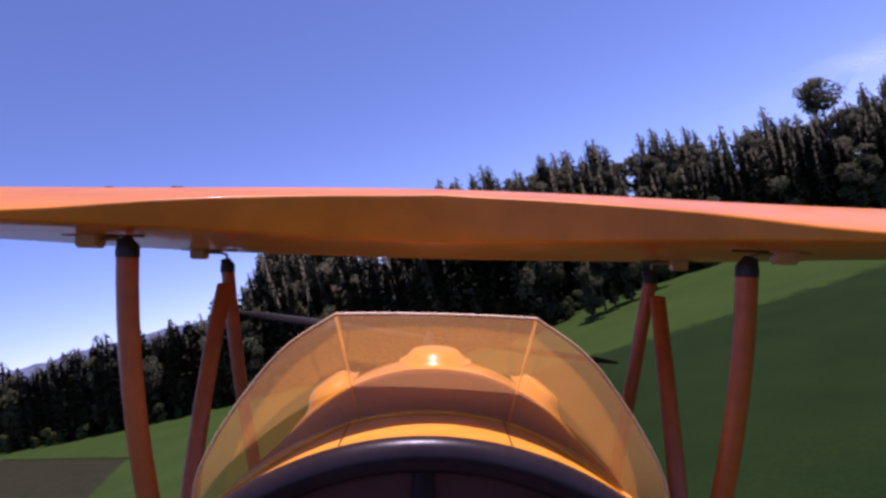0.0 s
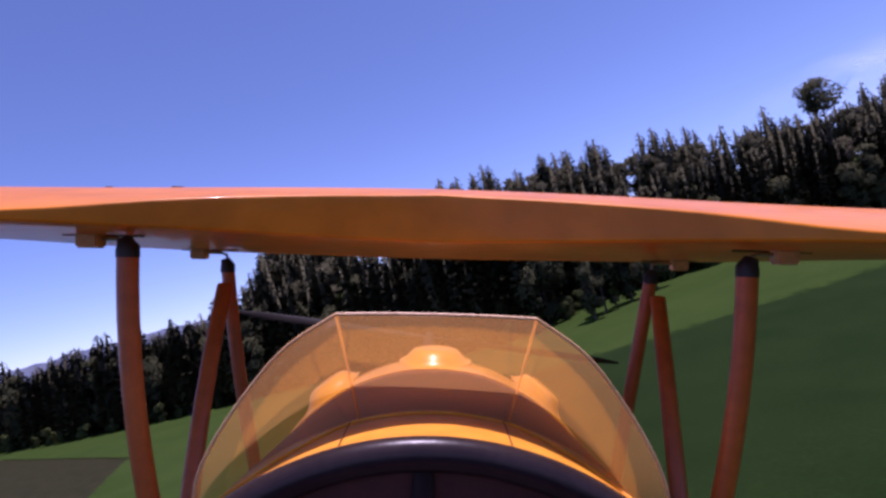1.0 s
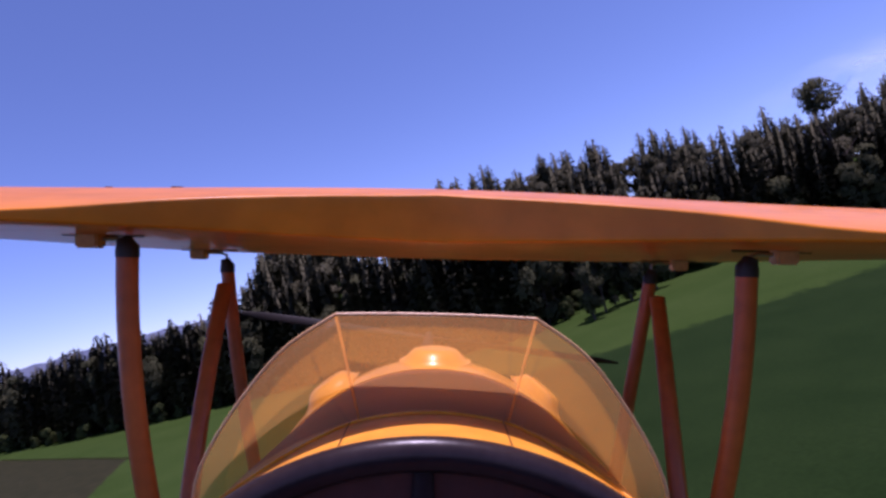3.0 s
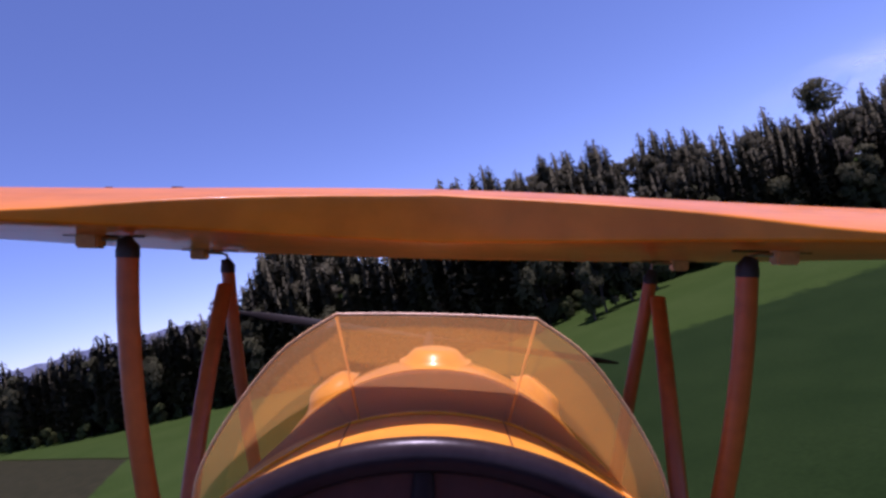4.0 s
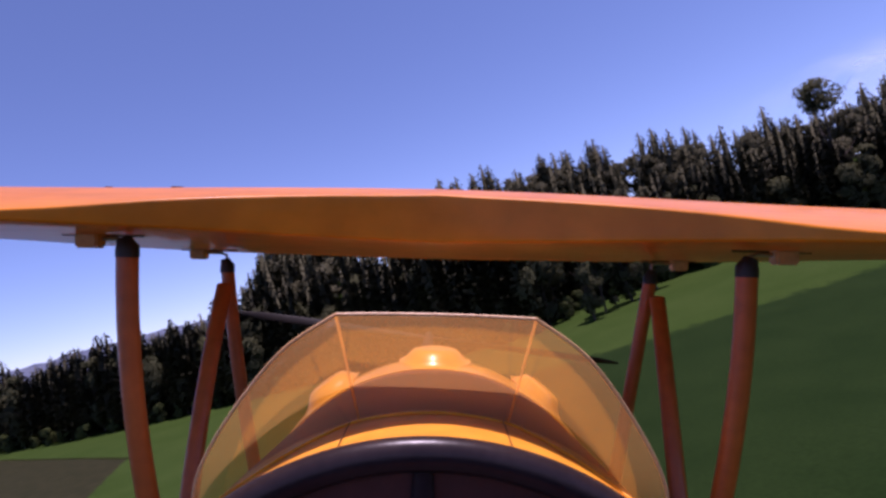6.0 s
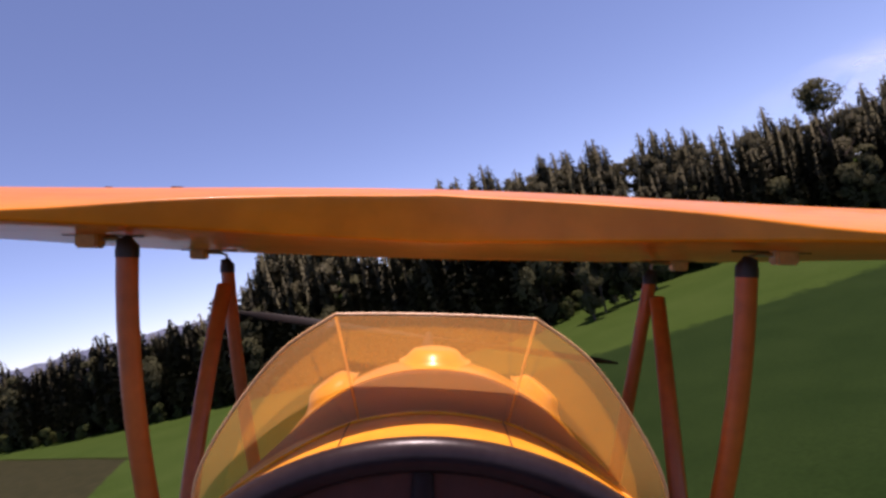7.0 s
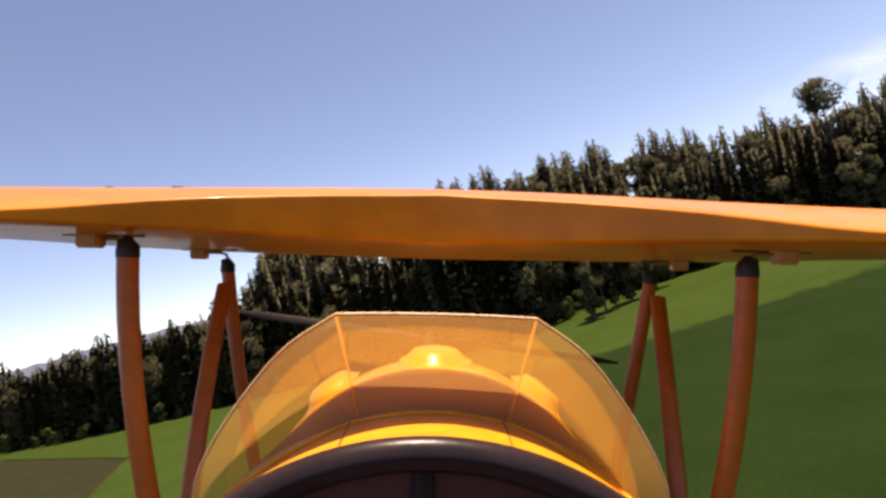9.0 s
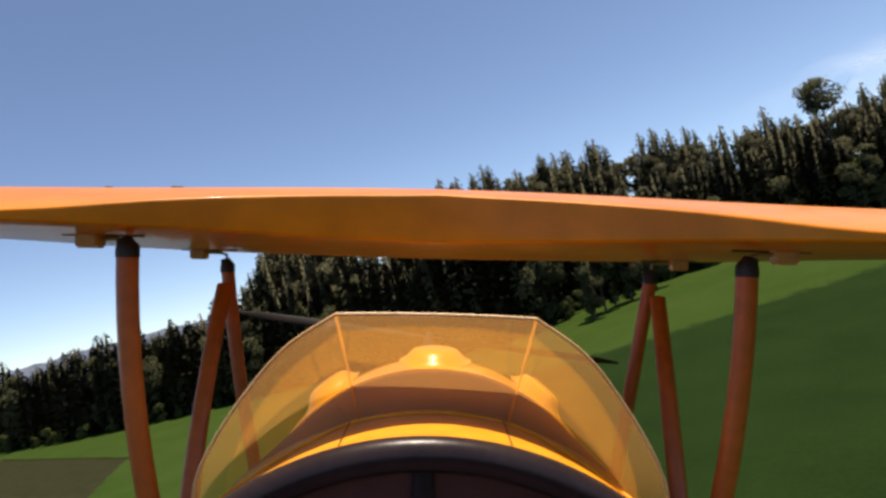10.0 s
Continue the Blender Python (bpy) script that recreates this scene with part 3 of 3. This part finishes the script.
# dark lining inside the cockpit
bm = bmesh.new()
grid(bm, [arc(y, deck_top(0.262), 0.162, 63, 297, 40) for y in np.linspace(-0.118, 0.258, 6)])
for v in bm.verts:
    v.co.x *= 0.965
    v.co.z = -0.247 + (v.co.z + 0.247) * 0.965
part("cockpit_lining", bm, PANEL, plane, "dark maroon cockpit lining")
bm = bmesh.new()
grid(bm, [[(x, -0.119, z) for x in np.linspace(-0.15, 0.15, 8)] for z in np.linspace(-0.39, -0.14, 6)])
for v in bm.verts:
    k = math.hypot(v.co.x, v.co.z + 0.247)
    if k > 0.155:
        v.co.x, v.co.z = v.co.x * 0.155 / k, -0.247 + (v.co.z + 0.247) * 0.155 / k
part("bulkhead", bm, PANEL, plane)

# two thin dark lines along the deck
for x in (-0.043, 0.036):
    bm = bmesh.new()
    pts = [(x * (1 + (y - 0.262) * 1.0), y, deck_top(y) - deck_radius(y) + math.sqrt(deck_radius(y) ** 2 - x * x) + 0.0006) for y in np.linspace(0.262, 0.316, 6)]
    sweep(bm, pts, 0.0003, 0.0003, 6)
    part("deck_line", bm, DARK_LINE, deck, "thin dark line")

# padded rim of the cockpit
bm = bmesh.new()
pts = [Vector(p) for p in arc(0.257, -0.0832, 0.160, -76, 76, 60)]
rings = []
for p in pts:
    o = Vector((p.x, 0, p.z + 0.2435)).normalized()
    rings.append([p + o * (0.0050 * math.cos(t) - 0.0050) * 1.6 + Vector((0, 1, 0)) * 0.0075 * math.sin(t) for t in [2 * math.pi * k / 12 for k in range(12)]])
vs = grid(bm, rings, close_v=True)
part("cockpit_rim", bm, LEATHER, plane, "black padded cockpit rim")
bm = bmesh.new()
rows = [[(p[0] * k, 0.264, -0.2435 + (p[2] + 0.2435) * k) for p in arc(0.264, -0.0860, 0.1575, -80, 80, 40)] for k in (1.0, 0.985, 0.8, 0.55, 0.3)]
grid(bm, rows)
thicken(bm, 0.003)
panel = part("instrument_panel", bm, PANEL, plane, "dark maroon instrument panel")
bm = bmesh.new()
sweep(bm, [(-0.004, 0.2585, -0.094), (-0.004, 0.257, -0.12), (-0.004, 0.257, -0.16)], [0.004, 0.006, 0.009], 0.003, 10)
part("panel_post", bm, LEATHER, panel, "black post")

# three-sided windscreen
BASE_C, TOP_C = [(0.0404, 0.314, -0.0940), (0.0408, 0.235, -0.0275)]


def side_top(t):
    """The upper rim of a side pane from the seam back and down."""
    ctrl = [Vector(TOP_C), Vector((0.0645, 0.240, -0.0445)), Vector((0.0878, 0.246, -0.0745)), Vector((0.1015, 0.250, -0.1005)), Vector((0.1042, 0.252, -0.122))]
    x = t * (len(ctrl) - 1)
    i = min(int(x), len(ctrl) - 2)
    a, b = ctrl[max(i - 1, 0)], ctrl[min(i + 2, len(ctrl) - 1)]
    p, q, k = ctrl[i], ctrl[i + 1], x - i
    return 0.5 * (2 * p + (q - a) * k + (2 * a - 5 * p + 4 * q - b) * k * k + (3 * p - a - 3 * q + b) * k**3)


def side_base(t):
    x = 0.0404 + (0.1040 - 0.0404) * t
    y = 0.314 - 0.061 * t**1.2
    r = deck_radius(y)
    return Vector((x, y, deck_top(y) - r + math.sqrt(r * r - x * x) + 0.0006))


def rim_part(name, path, r, parent, label="", mat=None):
    bm = bmesh.new()
    sweep(bm, path, r, r, 8, Vector((0, 1, 0.3)))
    return part(name, bm, mat or EDGE, parent, label)


def across(t, s):
    """A point of the centre pane: t from base to top, s from side to side."""
    a, b = Vector(BASE_C), Vector(TOP_C)
    p = a.lerp(b, t)
    return Vector((s * p.x, p.y, p.z + (0.0008 + 0.0044 * (1 - t)) * (1 - s * s)))


bm = bmesh.new()
grid(bm, [[across(t, s) for s in np.linspace(-1, 1, 9)] for t in np.linspace(0, 1, 5)])
screen = part("windscreen", bm, SCREEN, plane, "three-sided clear plastic windscreen tinted with the orange deck reflection")
screen.visible_shadow = False
rim_part("rim", [across(1, s) for s in np.linspace(-1, 1, 9)], 0.0007, screen, "milky cut edge")
rim_part("bead", [across(0, s) for s in np.linspace(-1, 1, 9)], 0.0009, screen, "yellow glue bead", COWL)
for sx in (-1, 1):
    bm = bmesh.new()
    rows = []
    for k in range(7):
        row = []
        for i in range(25):
            p = side_base(i / 24).lerp(side_top(i / 24), k / 6)
            row.append((sx * p.x, p.y, p.z))
        rows.append(row)
    grid(bm, rows)
    part("pane", bm, SCREEN, screen).visible_shadow = False
    rim_part("rim", [(sx * p.x, p.y, p.z) for p in [side_top(i / 24) for i in range(25)]], 0.0007, screen, "milky cut edge")
    bm = bmesh.new()
    grid(bm, [[across(t, sx) + Vector((sx * 0.0006 * k, -0.0004, 0.0003 - 0.0007 * max(k, 0))) for k in (-1, 0, 1)] for t in np.linspace(0, 1, 5)])
    part("seam", bm, SEAL, screen, "milky glued seam").visible_shadow = False
    rim_part("bead", [(sx * p.x, p.y, p.z) for p in [side_base(i / 24) for i in range(25)]], 0.0009, screen, "yellow glue bead", COWL)

# engine cowling with its blisters
AXIS = deck_top(0.505) - deck_radius(0.505)
R0 = deck_radius(0.505)
bm = bmesh.new()
prof = [(0.503, R0 - 0.002), (0.503, R0 + 0.001), (0.53, R0 + 0.002), (0.565, R0 - 0.002), (0.59, R0 - 0.014), (0.605, R0 - 0.034), (0.608, R0 - 0.055), (0.600, R0 - 0.07)]
grid(bm, [[(r * math.sin(2 * math.pi * i / 72), y, AXIS + r * math.cos(2 * math.pi * i / 72)) for i in range(72)] for y, r in prof], close_v=True)
cowl = part("cowling", bm, COWL, plane, "yellow-orange round engine cowling")
for k in (-1, 0, 1):
    a = radians(37 * k)
    bm = bmesh.new()
    bmesh.ops.create_uvsphere(bm, u_segments=24, v_segments=14, radius=1.0)
    for v in bm.verts:
        q = v.co.copy()
        w = 0.034 if k == 0 else 0.030
        flat = math.hypot(q.x, q.y)
        up = 0.5 + 0.5 * math.cos(math.pi * min(1.0, max(0.0, (flat - 0.5) / 0.5)))
        v.co = Vector((q.x * w, q.y * 0.036, math.copysign(up, q.z) * (0.0118 if k == 0 else 0.0125)))
    bmesh.ops.transform(bm, matrix=Matrix.Translation((R0 * math.sin(a), 0.545, AXIS + R0 * math.cos(a))) @ Matrix.Rotation(a, 4, "Y"), verts=bm.verts)
    part("blister", bm, COWL, cowl)

# propeller at rest, its shaft in the housing under the middle blister
HUB = Vector((-0.008, 0.650, -0.100))
bm = bmesh.new()
sweep(bm, [(HUB.x, 0.556, HUB.z), (HUB.x, 0.60, HUB.z), (HUB.x, 0.644, HUB.z), (HUB.x, 0.664, HUB.z), (HUB.x, 0.672, HUB.z)],
      [0.007, 0.006, 0.005, 0.005, 0.002], [0.007, 0.006, 0.005, 0.005, 0.002], 20)
prop = part("propeller", bm, BLADE, plane, "two-bladed propeller at rest")
for s in (0, 180):
    a = radians(96.3 + s)
    rows = []
    for i in range(19):
        t = i / 18
        r = 0.004 + 0.212 * t
        ch = (0.005 + 0.005 * math.sin(math.pi * min(1, 0.12 + t * 0.8))) * (1 if t < 0.9 else 1 - (t - 0.9) * 6)
        tw = radians(62 - 44 * t)
        ring = []
        for k in range(12):
            q = 2 * math.pi * k / 12
            c, h = math.cos(q) * ch / 2, math.sin(q) * 0.0016 * (1.3 - t)
            ring.append((c * math.cos(tw) - h * math.sin(tw), c * math.sin(tw) + h * math.cos(tw), r))
        rows.append([Matrix.Translation(HUB) @ Matrix.Rotation(a, 4, "Y") @ Vector(p) for p in ring])
    bm = bmesh.new()
    vs = grid(bm, rows, close_v=True)
    bm.faces.new(vs[0])
    bm.faces.new(vs[-1][::-1])
    part("blade", bm, BLADE, prop, "thin dark blade")


# ---- the hamlet and the fields across the valley ----
PLASTER = textured("white_plaster", (0.72, 0.69, 0.62), (0.60, 0.57, 0.50), 0.5, 0.9, 6, 0.2, 0.01)
TILES = textured("red_roof_tiles", (0.34, 0.12, 0.06), (0.24, 0.085, 0.05), 0.8, 0.85, 9, 0.4, 0.02)
TIMBER = textured("brown_boards", (0.13, 0.075, 0.04), (0.09, 0.05, 0.03), 0.9, 0.85, 8, 0.3, 0.02)
PANES = textured("dark_window", (0.03, 0.035, 0.04), (0.05, 0.055, 0.06), 1.0, 0.12)
MAIZE = foliage("maize_leaves", (0.045, 0.075, 0.018), (0.075, 0.105, 0.028), 0.2)


def house(w, d, h, roof, wall, label):
    root = new("farmhouse")
    tagged(root, label, "house", "houses of the hamlet")
    bm = bmesh.new()
    block(bm, (0, 0, h / 2 - 0.3), (w, d, h + 0.6), 0.05)
    part("wall", bm, wall, root)
    bm = bmesh.new()
    e = 0.7
    ridge_pts = [(-w / 2 - e, 0, h + roof), (w / 2 + e, 0, h + roof)]
    for s in (-1, 1):
        y = s * (d / 2 + e)
        z = h - e * roof / (d / 2)
        bm.faces.new([bm.verts.new(p) for p in ((-w / 2 - e, y, z), (w / 2 + e, y, z), ridge_pts[1], ridge_pts[0])])
    bmesh.ops.remove_doubles(bm, verts=bm.verts, dist=0.001)
    thicken(bm, 0.25)
    top = part("roof", bm, TILES, root, "red tiled gable roof")
    for s in (-1, 1):
        bm = bmesh.new()
        a = [bm.verts.new(p) for p in ((s * (w / 2 - 0.1), -d / 2, h), (s * (w / 2 - 0.1), d / 2, h), (s * (w / 2 - 0.1), 0, h + roof))]
        bm.faces.new(a)
        thicken(bm, 0.2)
        part("gable", bm, TIMBER, root, "brown boarded gable")
    bm = bmesh.new()
    block(bm, (w * 0.2, d * 0.12, h + roof + 0.2), (0.7, 0.7, 1.6), 0.04)
    part("chimney", bm, PLASTER, top)
    for s in (-1, 1):
        for x in (-0.3, 0, 0.3):
            for z in ((1.6,) if h < 4.5 else (1.6, 4.2)):
                bm = bmesh.new()
                block(bm, (w * x, s * (d / 2 + 0.02), z), (1.1, 0.12, 1.3), 0.02)
                part("window", bm, PANES, root)
    bm = bmesh.new()
    block(bm, (w * 0.15, d / 2 + 0.03, 1.0), (1.1, 0.12, 2.05), 0.02)
    part("door", bm, TIMBER, root)
    return root


hr = random.Random(21)
homes = [house(13, 9, 5.4, 4.0, PLASTER, "white plastered farmhouse with a red tiled roof"),
         house(19, 12, 5.0, 5.2, TIMBER, "large brown timber barn with a red tiled roof"),
         house(10, 8, 4.2, 3.4, PLASTER, "small white house with a red tiled roof")]
SPOTS = [(-420, -120, 20), (-447, -98, 75), (-398, -82, 110), (-470, -130, 10), (-436, -155, 60), (-490, -85, 150), (-380, -125, 95), (-455, -55, 30), (-512, -120, 40)]
for i, (x, y, a) in enumerate(SPOTS):
    m = pose(x, y, land(x, y), 0, 0, a)
    if i < 3:
        homes[i].matrix_world = m
    else:
        copy_thing(homes[i % 3], m)
for _ in range(16):
    x, y = hr.uniform(-540, -350), hr.uniform(-180, -20)
    if min(math.hypot(x - sx, y - sy) for sx, sy, _ in SPOTS) > 14 and behind_edge(x, y) < -8:
        plant(hr.choice(broads), x, y, hr.uniform(0.5, 0.8))


lone = tree("broadleaf_tree", trunk_mesh("trunk", 27, 0.3, 0.5, 9, random.Random(8)), crown_mesh(leafy_crown(30, 4.7, 0.74, 61, 30, 80, 0.40), LEAVES),
            "tall thin-crowned tree standing above the wood")
placed[lone] = 0
plant(lone, 105, 150, (47 - land(105, 150)) / 30)
plant(broads[2], 27, 120, 0.66)
plant(broads[0], 31, 126, 0.82)
plant(broads[1], 38, 129, 0.9)
plant(broads[2], 46, 135, 0.8)


def maize_field(x0, y0, length, width, turn, tall=2.2):
    """A long strip of standing maize."""
    r = random.Random(int(x0))
    v, f = [], []
    c, s = math.cos(radians(turn)), math.sin(radians(turn))
    for i in range(int(length / 0.75)):
        for j in range(int(width / 0.9)):
            a, b = i * 0.75 + r.uniform(-0.1, 0.1), j * 0.9 + r.uniform(-0.15, 0.15)
            x, y = x0 + a * c - b * s, y0 + a * s + b * c
            z, h = land(x, y), tall * r.uniform(0.86, 1.12)
            for _ in range(2):
                t = r.uniform(0, 6.28)
                u = Vector((math.cos(t) * 0.45, math.sin(t) * 0.45, 0))
                k = len(v)
                v.extend((Vector((x, y, z)) - u * 0.3, Vector((x, y, z + h * 0.6)) - u, Vector((x, y, z + h)), Vector((x, y, z + h * 0.6)) + u))
                f.append((k, k + 1, k + 2, k + 3))
    return tagged(mesh_object("maize_field", v, f, MAIZE), "long dark green strip of standing maize", "crop field", kind="stuff")


maize_field(-150, -70, 120, 22, 12)
maize_field(70, -95, 110, 18, -8)
for k in range(4):
    maize_field(-330 - 4 * k, -60 + 14 * k, 120, 3.6, 22, 0.7)
